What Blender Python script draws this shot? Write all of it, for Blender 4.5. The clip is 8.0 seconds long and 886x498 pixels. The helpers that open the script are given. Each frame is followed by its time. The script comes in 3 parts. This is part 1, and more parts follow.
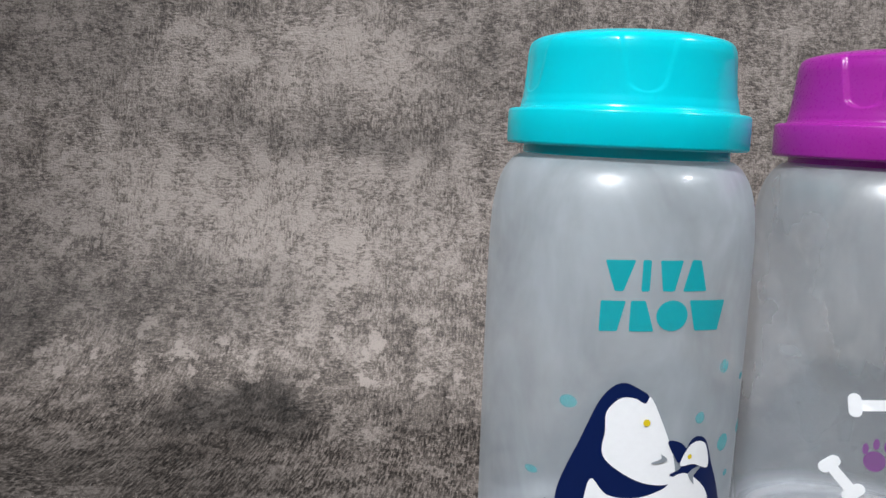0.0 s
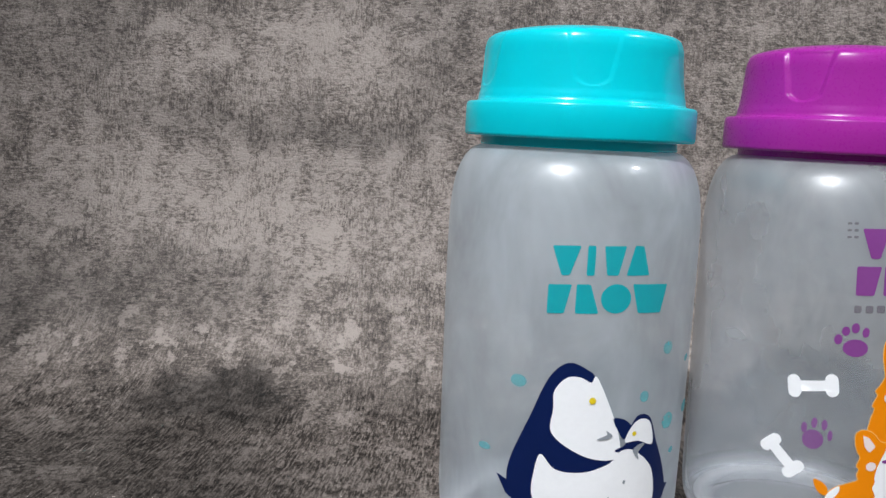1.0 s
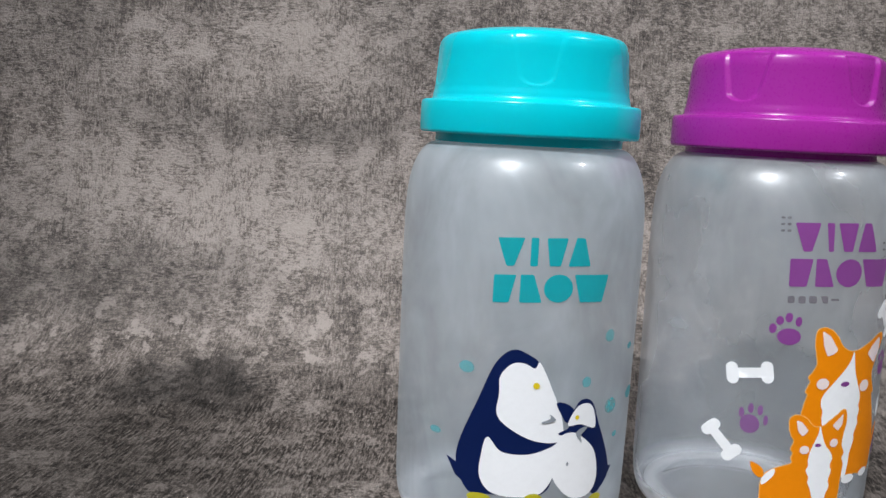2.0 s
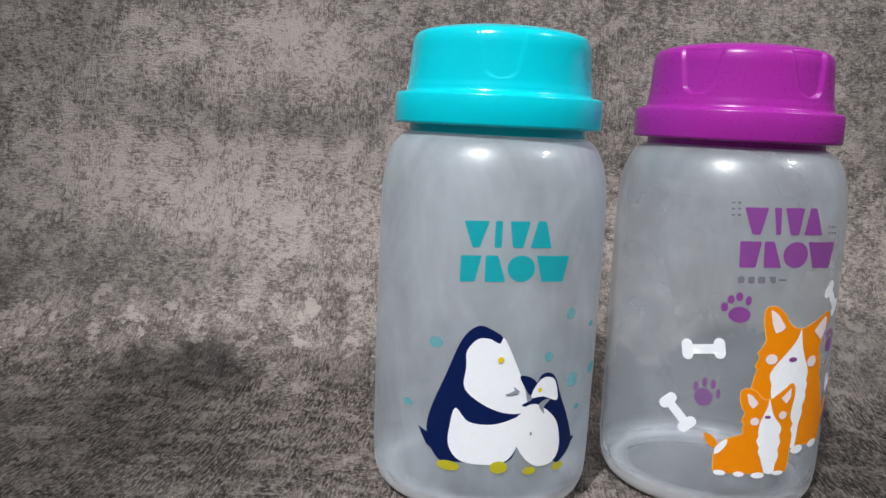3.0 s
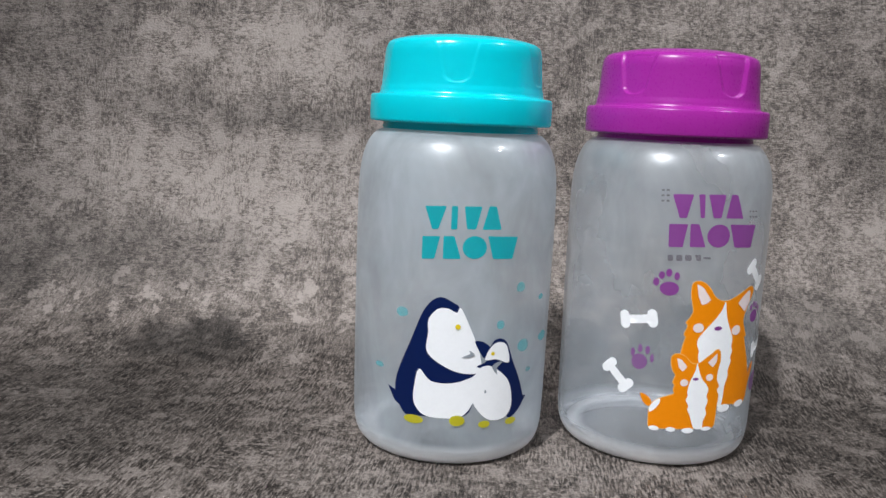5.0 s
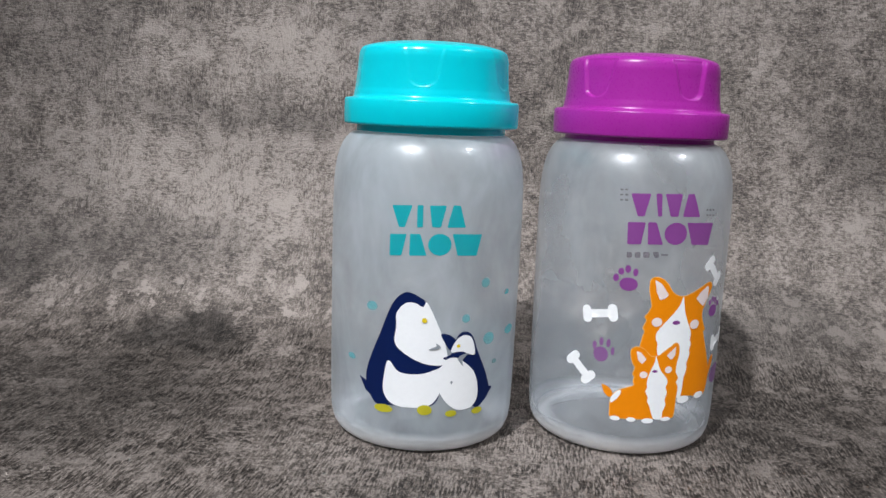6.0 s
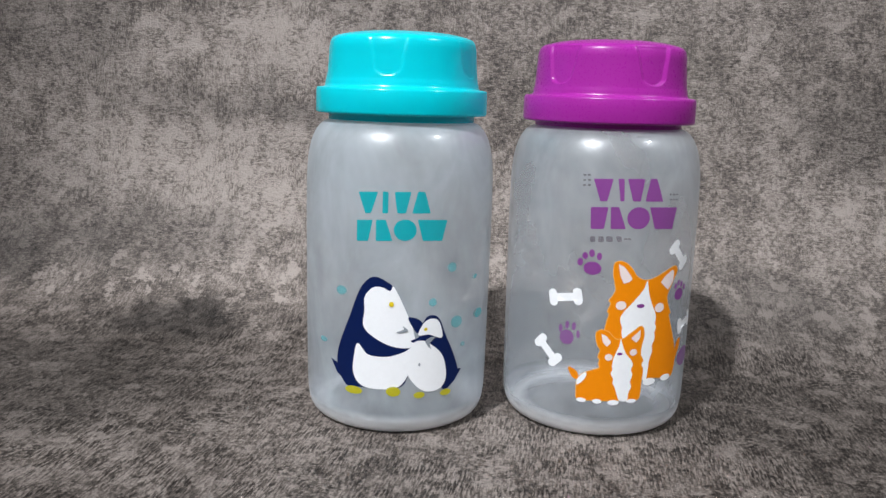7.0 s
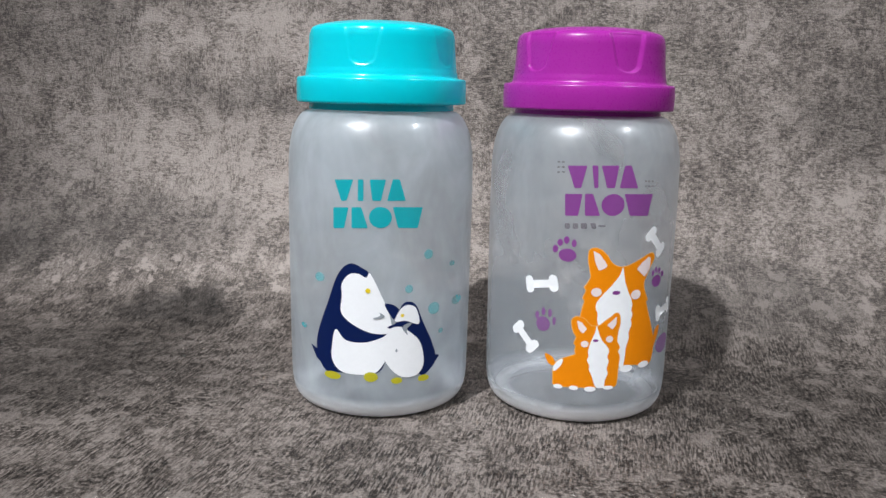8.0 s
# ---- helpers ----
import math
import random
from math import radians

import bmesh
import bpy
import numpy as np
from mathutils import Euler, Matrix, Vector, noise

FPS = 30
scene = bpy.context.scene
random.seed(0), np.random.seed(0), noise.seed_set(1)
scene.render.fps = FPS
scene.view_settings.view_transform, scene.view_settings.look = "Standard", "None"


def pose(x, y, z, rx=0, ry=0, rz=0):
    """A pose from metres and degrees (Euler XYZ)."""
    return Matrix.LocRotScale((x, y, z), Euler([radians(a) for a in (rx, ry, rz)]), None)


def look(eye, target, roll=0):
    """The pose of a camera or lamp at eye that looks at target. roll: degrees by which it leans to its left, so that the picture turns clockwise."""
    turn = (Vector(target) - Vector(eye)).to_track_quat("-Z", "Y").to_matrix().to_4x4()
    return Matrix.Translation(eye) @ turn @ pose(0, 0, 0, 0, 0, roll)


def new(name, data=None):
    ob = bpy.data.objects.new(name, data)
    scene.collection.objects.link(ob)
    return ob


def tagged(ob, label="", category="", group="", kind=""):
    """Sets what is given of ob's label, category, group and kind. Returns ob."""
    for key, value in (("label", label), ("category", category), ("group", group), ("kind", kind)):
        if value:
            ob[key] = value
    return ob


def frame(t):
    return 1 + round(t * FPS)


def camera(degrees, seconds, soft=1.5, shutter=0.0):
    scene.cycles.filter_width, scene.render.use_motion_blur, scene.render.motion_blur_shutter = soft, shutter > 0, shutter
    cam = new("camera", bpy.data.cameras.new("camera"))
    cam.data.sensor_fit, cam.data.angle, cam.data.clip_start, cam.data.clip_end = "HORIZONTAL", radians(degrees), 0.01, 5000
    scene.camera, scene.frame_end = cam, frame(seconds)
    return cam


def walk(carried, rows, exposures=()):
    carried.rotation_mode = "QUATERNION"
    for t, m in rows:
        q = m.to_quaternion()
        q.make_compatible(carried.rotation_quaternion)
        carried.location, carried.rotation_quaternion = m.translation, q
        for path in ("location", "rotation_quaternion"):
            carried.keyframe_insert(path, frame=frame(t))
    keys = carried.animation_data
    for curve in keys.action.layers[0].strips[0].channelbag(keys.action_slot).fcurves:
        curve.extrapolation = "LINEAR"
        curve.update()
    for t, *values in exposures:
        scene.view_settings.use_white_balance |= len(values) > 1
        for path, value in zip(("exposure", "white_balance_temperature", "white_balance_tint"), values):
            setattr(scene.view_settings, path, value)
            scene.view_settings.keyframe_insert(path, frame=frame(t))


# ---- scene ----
cam = camera(55.9, 8.0)
METRES, EYE, TILT, LEAN, TURN = 0.125, 0.0946, 0.0, 0.0, 0.0
ROWS = [
    (0.0, 0.0, 0.0, 0.0, 0.35, -8.13, -2.44),
    (0.5, 0.0353, -0.0297, -0.0058, 0.27, -8.26, -2.53),
    (1.0, 0.068, -0.0649, -0.0048, 0.18, -8.36, -2.56),
    (1.5, 0.0994, -0.0956, -0.0067, 0.05, -8.48, -2.66),
    (2.0, 0.1429, -0.1287, -0.0019, -0.13, -8.52, -2.78),
    (3.5, 0.2286, -0.2841, -0.0144, 0.31, -8.86, -2.76),
    (4.0, 0.2621, -0.3375, -0.0143, 0.71, -9.05, -2.69),
    (4.5, 0.2884, -0.3985, -0.0072, 1.19, -9.23, -2.57),
    (6.0, 0.4446, -0.5342, 0.0323, 3.1, -9.77, -2.32),
    (6.5, 0.5151, -0.5431, 0.0258, 3.95, -10.22, -2.01),
    (7.0, 0.5872, -0.5665, 0.0355, 5.0, -10.57, -1.7),
    (7.5, 0.6427, -0.5711, 0.0263, 6.19, -10.85, -1.43),
    (8.0, 0.7199, -0.5742, 0.0249, 7.23, -10.98, -1.22),
]
walk(cam, [(t, pose(0, 0, EYE, TILT, LEAN, TURN) @ pose(METRES * x, METRES * y, METRES * z, 90 + pitch, roll, yaw)) for t, x, y, z, yaw, pitch, roll in ROWS], [(0.0, -0.01), (2.0, -0.06), (4.5, -0.02), (6.0, 0.04), (8.0, 0.11)])


# ---- light ----
world = bpy.data.worlds.new("world")
scene.world = world
world.use_nodes = True
world.node_tree.nodes["Background"].inputs[0].default_value = (0.9, 0.95, 1.0, 1)
world.node_tree.nodes["Background"].inputs[1].default_value = 0.03
scene.view_settings.exposure = 0.0
CEILING = 2.30
LAMPS = [(-0.75, -1.40, 1.55), (1.85, -0.50, 0.44)]
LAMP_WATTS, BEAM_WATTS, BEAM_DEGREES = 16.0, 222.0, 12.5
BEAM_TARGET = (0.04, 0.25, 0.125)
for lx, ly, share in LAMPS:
    bulb = bpy.data.lights.new("lamp_light", "POINT")
    bulb.shadow_soft_size, bulb.energy, bulb.color = 0.05, LAMP_WATTS * share, (0.945, 0.98, 1.035)
    new("lamp_light", bulb).matrix_world = pose(lx, ly, CEILING - 0.13)
    # added narrow spot: brightens the bottles and sheet middle, leaves the edges darker
    beam = bpy.data.lights.new("added_beam", "SPOT")
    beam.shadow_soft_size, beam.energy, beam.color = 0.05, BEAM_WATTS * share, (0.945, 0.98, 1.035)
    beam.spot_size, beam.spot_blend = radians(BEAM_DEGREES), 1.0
    new("added_beam", beam).matrix_world = look((lx, ly, CEILING - 0.13), BEAM_TARGET)


# ---- materials ----
def material(name):
    m = bpy.data.materials.new(name)
    m.use_nodes = True
    t = m.node_tree
    return m, t, t.nodes["Principled BSDF"]


def node(t, kind, inputs=(), operation="", use_clamp=False, interpolation_type=""):
    n = t.nodes.new(kind)
    if operation:
        n.operation = operation
    if use_clamp:
        n.use_clamp = True
    if interpolation_type:
        n.interpolation_type = interpolation_type
    for k, v in dict(inputs).items():
        if isinstance(v, bpy.types.NodeSocket):
            t.links.new(v, n.inputs[k])
        else:
            n.inputs[k].default_value = v
    return n


def maths(t, op, a, b=0.0, c=0.0, clamp=False):
    return node(t, "ShaderNodeMath", {0: a, 1: b, 2: c}, operation=op, use_clamp=clamp).outputs[0]


def vmaths(t, op, a, b):
    return node(t, "ShaderNodeVectorMath", {0: a, 1: b}, operation=op)


def noise_tex(t, vec, scale, detail=3.0, rough=0.55, dist=0.0):
    return node(t, "ShaderNodeTexNoise", {"Vector": vec, "Scale": scale, "Detail": detail, "Roughness": rough, "Distortion": dist}).outputs[0]


def plastic(name, colour, rough=0.20, sss=0.0):
    m, t, p = material(name)
    co = node(t, "ShaderNodeTexCoord").outputs["Object"]
    cloud = noise_tex(t, co, 90, 4)
    fine = noise_tex(t, co, 1600, 3)
    tone = node(t, "ShaderNodeHueSaturation", {"Color": (*colour, 1), "Value": maths(t, "MULTIPLY_ADD", cloud, 0.04, 0.98)}).outputs[0]
    t.links.new(tone, p.inputs["Base Color"])
    t.links.new(maths(t, "MULTIPLY_ADD", fine, 0.06, rough - 0.03), p.inputs["Roughness"])
    p.inputs["Subsurface Weight"].default_value = sss
    p.inputs["Subsurface Radius"].default_value = (0.002, 0.002, 0.002)
    p.inputs["IOR"].default_value = 1.49
    p.inputs["Specular IOR Level"].default_value = 0.32
    bump = node(t, "ShaderNodeBump", {"Strength": 0.03, "Distance": 0.0002, "Height": fine})
    t.links.new(bump.outputs[0], p.inputs["Normal"])
    return m


def ink(name, colour, cover=1.0):
    m, t, p = material(name)
    co = node(t, "ShaderNodeTexCoord").outputs["Object"]
    wear = noise_tex(t, co, 700, 4)
    tone = node(t, "ShaderNodeHueSaturation", {"Color": (*colour, 1), "Value": maths(t, "MULTIPLY_ADD", wear, 0.1, 0.95)}).outputs[0]
    t.links.new(tone, p.inputs["Base Color"])
    p.inputs["Roughness"].default_value = 0.42
    p.inputs["Specular IOR Level"].default_value = 0.15
    p.inputs["Alpha"].default_value = cover
    return m


def crisp(t, value, lo=0.36, hi=0.64):
    return node(t, "ShaderNodeMapRange", {0: value, 1: lo, 2: hi}).outputs[0]


def frosted(name, milk, haze, thick, shine):
    """Cloudy polypropylene: scatters some light, blurs what lies behind it, glossy skin."""
    m, t, p = material(name)
    co = node(t, "ShaderNodeTexCoord").outputs["Object"]
    cloud = crisp(t, noise_tex(t, vmaths(t, "MULTIPLY", co, (1, 1, 0.6)).outputs[0], 48, 4, 0.55, 0.4), 0.3, 0.7)
    fine = noise_tex(t, co, 900, 3)
    t.nodes.remove(p)
    bump = node(t, "ShaderNodeBump", {"Strength": 0.05, "Distance": 0.0003, "Height": fine}).outputs[0]
    clear = node(t, "ShaderNodeBsdfTransparent", {"Color": (0.985, 0.99, 1.0, 1)}).outputs[0]
    blur = node(t, "ShaderNodeBsdfRefraction", {"Color": (0.985, 0.99, 1.0, 1), "Roughness": 0.16, "IOR": 1.05}).outputs[0]
    see = node(t, "ShaderNodeMixShader", {0: haze, 1: clear, 2: blur}).outputs[0]
    dif = node(t, "ShaderNodeBsdfDiffuse", {"Color": (0.86, 0.95, 1.0, 1)}).outputs[0]
    trl = node(t, "ShaderNodeBsdfTranslucent", {"Color": (0.86, 0.95, 1.0, 1)}).outputs[0]
    milky = node(t, "ShaderNodeMixShader", {0: 0.45, 1: dif, 2: trl}).outputs[0]
    # more milk towards the shoulder, painting the upper body brighter
    up = node(t, "ShaderNodeSeparateXYZ", {0: co}).outputs[2]
    shoulder_milk = node(t, "ShaderNodeMapRange", {0: up, 1: 0.025, 2: 0.080, 3: 0.88, 4: 1.22}).outputs[0]
    amount = maths(t, "MULTIPLY", maths(t, "MULTIPLY", milk, shoulder_milk), maths(t, "MULTIPLY_ADD", cloud, 0.7, 0.65))
    # the moulded foot is thick and milky, and passes on the light that falls into the bottle
    deep = node(t, "ShaderNodeSubsurfaceScattering", {"Color": (0.98, 0.985, 1.0, 1), "Scale": 1.0, "Radius": (0.008, 0.008, 0.008)}).outputs[0]
    foot = node(t, "ShaderNodeMapRange", {0: up, 1: 0.0075, 2: 0.0018, 3: 0.0, 4: thick}, interpolation_type="SMOOTHSTEP").outputs[0]
    out = node(t, "ShaderNodeVectorMath", {0: vmaths(t, "MULTIPLY", co, (1, 1, 0)).outputs[0]}, operation="LENGTH").outputs[1]
    foot = maths(t, "MULTIPLY", foot, node(t, "ShaderNodeMapRange", {0: out, 1: 0.0195, 2: 0.0235, 3: 0.12, 4: 1.0}).outputs[0])
    inner = node(t, "ShaderNodeMixShader", {0: amount, 1: see, 2: milky}).outputs[0]
    inner = node(t, "ShaderNodeMixShader", {0: foot, 1: inner, 2: deep}).outputs[0]
    sharp = node(t, "ShaderNodeBsdfGlossy", {"Color": (1, 1, 1, 1), "Roughness": shine, "Normal": bump}).outputs[0]
    broad = node(t, "ShaderNodeBsdfGlossy", {"Color": (1, 1, 1, 1), "Roughness": 0.36}).outputs[0]
    gloss = node(t, "ShaderNodeMixShader", {0: 0.6, 1: sharp, 2: broad}).outputs[0]
    facing = node(t, "ShaderNodeLayerWeight", {"Blend": 0.5}).outputs["Facing"]
    skin = node(t, "ShaderNodeMixShader", {0: maths(t, "MULTIPLY_ADD", maths(t, "POWER", facing, 4.0), 0.30, 0.07), 1: inner, 2: gloss}).outputs[0]
    t.links.new(skin, t.nodes["Material Output"].inputs[0])
    return m


def sheet_material(name):
    """Printed cement-look sheet: clouds, blotches, short crossing strokes, painted shade and glints. UV in metres."""
    m, t, p = material(name)
    uv = node(t, "ShaderNodeTexCoord").outputs["UV"]
    warp = node(t, "ShaderNodeTexNoise", {"Vector": uv, "Scale": 45.0, "Detail": 4.0}).outputs[1]
    off = vmaths(t, "SCALE", vmaths(t, "SUBTRACT", warp, (0.5, 0.5, 0.5)).outputs[0], (0, 0, 0))
    off.inputs[3].default_value = 0.045
    soft_uv = vmaths(t, "ADD", uv, off.outputs[0]).outputs[0]
    large = noise_tex(t, uv, 17, 3)
    mid = noise_tex(t, uv, 120, 6, 0.68, 0.3)
    wobble = vmaths(t, "SCALE", vmaths(t, "SUBTRACT", node(t, "ShaderNodeTexNoise", {"Vector": uv, "Scale": 150.0, "Detail": 2.0}).outputs[1], (0.5, 0.5, 0.5)).outputs[0], (0, 0, 0))
    wobble.inputs[3].default_value = 0.0006
    loose = vmaths(t, "ADD", uv, wobble.outputs[0]).outputs[0]

    def comb(angle, fine, long):
        """Short brushed strokes in one direction."""
        turned = node(t, "ShaderNodeVectorRotate", {"Vector": loose, "Angle": radians(angle)}).outputs[0]
        return crisp(t, noise_tex(t, vmaths(t, "MULTIPLY", turned, (fine, long, 1)).outputs[0], 1.0, 2.5, 0.55), 0.46, 0.54)

    pits, crumbs = noise_tex(t, uv, 520, 5, 0.64), noise_tex(t, vmaths(t, "MULTIPLY", uv, (1.0, 0.6, 1)).outputs[0], 900, 4, 0.6)
    up, across = comb(0, 1500, 260), comb(88, 1500, 330)
    up_low, across_low, slant = comb(2, 1600, 270), comb(88, 900, 520), comb(6, 1600, 230)
    spot_x, height = (node(t, "ShaderNodeSeparateXYZ", {0: uv}).outputs[k] for k in (0, 1))
    low = node(t, "ShaderNodeMapRange", {0: height, 1: 0.29, 2: 0.25}).outputs[0]
    flakes = crisp(t, node(t, "ShaderNodeMix", {0: low, 2: pits, 3: crumbs}).outputs[0], 0.43, 0.57)
    streaky = maths(t, "MULTIPLY_ADD", low, 0.19, 0.18)
    flaky = maths(t, "MULTIPLY_ADD", low, 0.03, 0.23)
    tilt = maths(t, "MULTIPLY_ADD", low, -0.03, maths(t, "MULTIPLY", maths(t, "ABSOLUTE", maths(t, "SUBTRACT", spot_x, 0.005)), 0.55))
    pick = node(t, "ShaderNodeMapRange", {0: maths(t, "ADD", noise_tex(t, uv, 38, 3), tilt), 1: 0.47, 2: 0.57}).outputs[0]
    strokes = node(t, "ShaderNodeMix", {0: pick, 2: up, 3: across}).outputs[0]
    strokes_low = node(t, "ShaderNodeMix", {0: pick, 2: up_low, 3: across_low}).outputs[0]
    leaning = node(t, "ShaderNodeMapRange", {0: noise_tex(t, vmaths(t, "ADD", uv, (0.31, 0.17, 0)).outputs[0], 24, 3), 1: 0.45, 2: 0.53}).outputs[0]
    strokes_low = node(t, "ShaderNodeMix", {0: leaning, 2: strokes_low, 3: slant}).outputs[0]
    strokes = node(t, "ShaderNodeMix", {0: low, 2: strokes, 3: strokes_low}).outputs[0]
    clouds = crisp(t, noise_tex(t, vmaths(t, "MULTIPLY", uv, (1.25, 0.9, 1)).outputs[0], 42, 5, 0.6, 0.4), 0.3, 0.7)
    runs = crisp(t, noise_tex(t, vmaths(t, "MULTIPLY", uv, (95, 16, 1)).outputs[0], 1.0, 4, 0.6), 0.35, 0.65)
    # smooth pale chips, where the strokes are worn away
    chips = node(t, "ShaderNodeMapRange", {0: noise_tex(t, loose, 105, 6, 0.66), 1: 0.55, 2: 0.60}).outputs[0]
    worn = crisp(t, mid, 0.43, 0.58)
    gate = maths(t, "MULTIPLY", maths(t, "MULTIPLY_ADD", worn, -0.45, 1.0), maths(t, "MULTIPLY_ADD", chips, -0.6, 1.0))
    total = maths(t, "MULTIPLY_ADD", maths(t, "SUBTRACT", large, 0.5), 0.45, 0.785)
    total = maths(t, "MULTIPLY_ADD", maths(t, "SUBTRACT", worn, 0.5), 0.05, total)
    band = node(t, "ShaderNodeMapRange", {0: maths(t, "ABSOLUTE", maths(t, "SUBTRACT", height, 0.281)), 1: 0.018, 2: 0.006, 3: 0.05, 4: 0.17}).outputs[0]
    total = maths(t, "MULTIPLY_ADD", chips, band, total)
    total = maths(t, "MULTIPLY_ADD", maths(t, "MULTIPLY", maths(t, "MULTIPLY", flakes, gate), flaky), -1.0, total)
    total = maths(t, "MULTIPLY_ADD", maths(t, "MULTIPLY", maths(t, "MULTIPLY", strokes, gate), streaky), -1.0, total)
    grain = crisp(t, noise_tex(t, uv, 1500, 2, 0.5), 0.40, 0.60)
    total = maths(t, "MULTIPLY_ADD", grain, -0.15, total)
    total = maths(t, "MULTIPLY_ADD", maths(t, "SUBTRACT", clouds, 0.5), 0.09, maths(t, "MULTIPLY_ADD", maths(t, "SUBTRACT", runs, 0.5), 0.10, total))
    # the sheet's tiny glitter points, painted as pale dots in the colour
    glint_specks = node(t, "ShaderNodeMapRange", {0: noise_tex(t, uv, 520, 2, 0.5), 1: 0.74, 2: 0.80}).outputs[0]
    total = maths(t, "MULTIPLY_ADD", glint_specks, 0.35, total)
    # cloudy patches of the print, with light and shade painted in: centre, half sizes, how much lighter or darker
    blotch_shade = 1.0
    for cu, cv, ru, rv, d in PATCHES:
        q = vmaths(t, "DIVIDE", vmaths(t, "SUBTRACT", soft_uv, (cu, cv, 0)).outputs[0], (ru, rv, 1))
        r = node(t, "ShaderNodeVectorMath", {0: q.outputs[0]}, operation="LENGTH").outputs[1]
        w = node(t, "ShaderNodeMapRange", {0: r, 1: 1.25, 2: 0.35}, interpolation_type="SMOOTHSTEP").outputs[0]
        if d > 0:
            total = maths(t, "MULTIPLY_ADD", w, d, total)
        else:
            blotch_shade = maths(t, "MULTIPLY", blotch_shade, maths(t, "MULTIPLY_ADD", w, 2.0 * d, 1.0))
    ramp = node(t, "ShaderNodeValToRGB", {0: total})
    ramp.color_ramp.elements[0].position, ramp.color_ramp.elements[0].color = 0.20, (0.024, 0.019, 0.016, 1)
    ramp.color_ramp.elements[1].position, ramp.color_ramp.elements[1].color = 0.80, (0.360, 0.310, 0.276, 1)
    e = ramp.color_ramp.elements.new(0.50)
    e.color = (0.138, 0.114, 0.098, 1)
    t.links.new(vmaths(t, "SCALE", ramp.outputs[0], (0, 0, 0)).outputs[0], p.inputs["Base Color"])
    t.links.new(blotch_shade, p.inputs["Base Color"].links[0].from_node.inputs[3])
    t.links.new(maths(t, "MULTIPLY_ADD", flakes, -0.10, 0.58), p.inputs["Roughness"])
    p.inputs["Specular IOR Level"].default_value = 0.4
    relief = maths(t, "MULTIPLY_ADD", flakes, -0.6, maths(t, "MULTIPLY", grain, -0.45))
    relief = maths(t, "MULTIPLY_ADD", maths(t, "MULTIPLY", strokes, streaky), -2.0, relief)
    bump = node(t, "ShaderNodeBump", {"Strength": 0.65, "Distance": 0.0004, "Height": relief})
    t.links.new(bump.outputs[0], p.inputs["Normal"])
    return m


def paint(name, colour):
    m, t, p = material(name)
    co = node(t, "ShaderNodeTexCoord").outputs["Object"]
    v = maths(t, "MULTIPLY_ADD", noise_tex(t, co, 6, 5), 0.12, 0.94)
    t.links.new(node(t, "ShaderNodeHueSaturation", {"Color": (*colour, 1), "Value": v}).outputs[0], p.inputs["Base Color"])
    p.inputs["Roughness"].default_value = 0.8
    return m


# print blotches, plus painted shade: dark floor corners and bend, pale wall middle
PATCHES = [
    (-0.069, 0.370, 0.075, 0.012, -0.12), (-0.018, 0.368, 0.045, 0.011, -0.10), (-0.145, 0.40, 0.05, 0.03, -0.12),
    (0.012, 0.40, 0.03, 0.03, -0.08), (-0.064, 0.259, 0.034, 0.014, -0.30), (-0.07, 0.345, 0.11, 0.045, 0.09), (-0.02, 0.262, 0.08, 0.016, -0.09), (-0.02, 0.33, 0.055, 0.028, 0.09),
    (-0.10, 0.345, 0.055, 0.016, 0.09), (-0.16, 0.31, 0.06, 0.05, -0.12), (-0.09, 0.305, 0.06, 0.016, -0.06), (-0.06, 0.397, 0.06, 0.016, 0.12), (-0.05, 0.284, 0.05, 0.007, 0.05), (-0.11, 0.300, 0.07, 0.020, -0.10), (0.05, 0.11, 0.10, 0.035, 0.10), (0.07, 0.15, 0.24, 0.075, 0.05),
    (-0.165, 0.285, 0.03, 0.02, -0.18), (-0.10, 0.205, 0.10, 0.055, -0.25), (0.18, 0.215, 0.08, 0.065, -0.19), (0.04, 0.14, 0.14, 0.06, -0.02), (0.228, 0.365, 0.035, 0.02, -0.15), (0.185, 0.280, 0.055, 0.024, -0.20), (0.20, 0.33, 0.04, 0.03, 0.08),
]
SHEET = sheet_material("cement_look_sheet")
WALL_PAINT = paint("wall_paint", (0.52, 0.52, 0.53))
CEILING_PAINT = paint("ceiling_paint", (0.82, 0.82, 0.81))
FLOOR_PAINT = paint("floor_paint", (0.35, 0.32, 0.29))
FROSTED = frosted("frosted_polypropylene", 0.37, 0.22, 0.95, 0.10)
CLEARER = frosted("clearer_polypropylene", 0.215, 0.22, 0.95, 0.10)
FROSTED_INSIDE = frosted("frosted_polypropylene_inside", 0.08, 0.0, 0.10, 0.06)
TEAL = plastic("teal_plastic", (0.0, 0.61, 0.70))
PURPLE = plastic("purple_plastic", (0.37, 0.021, 0.315), 0.28)
HOUSING = plastic("lamp_housing", (0.8, 0.8, 0.8), 0.4, 0.0)
TEAL_INK = ink("teal_ink", (0.0, 0.40, 0.45), 0.92)
PALE_TEAL_INK = ink("pale_teal_ink", (0.0, 0.55, 0.60), 0.45)
NAVY_INK = ink("navy_ink", (0.003, 0.012, 0.075))
WHITE_INK = ink("white_ink", (0.97, 0.98, 0.99))
BRIGHT_YELLOW_INK = ink("bright_yellow_ink", (0.82, 0.62, 0.02))
YELLOW_INK = ink("yellow_ink", (0.55, 0.50, 0.01), 0.9)
PURPLE_INK = ink("purple_ink", (0.25, 0.05, 0.28), 0.9)
ORANGE_INK = ink("orange_ink", (0.92, 0.27, 0.003))
PINK_INK = ink("pale_pink_ink", (0.90, 0.76, 0.74))
SCUFF_INK = ink("scuffed_ink", (0.30, 0.33, 0.36))
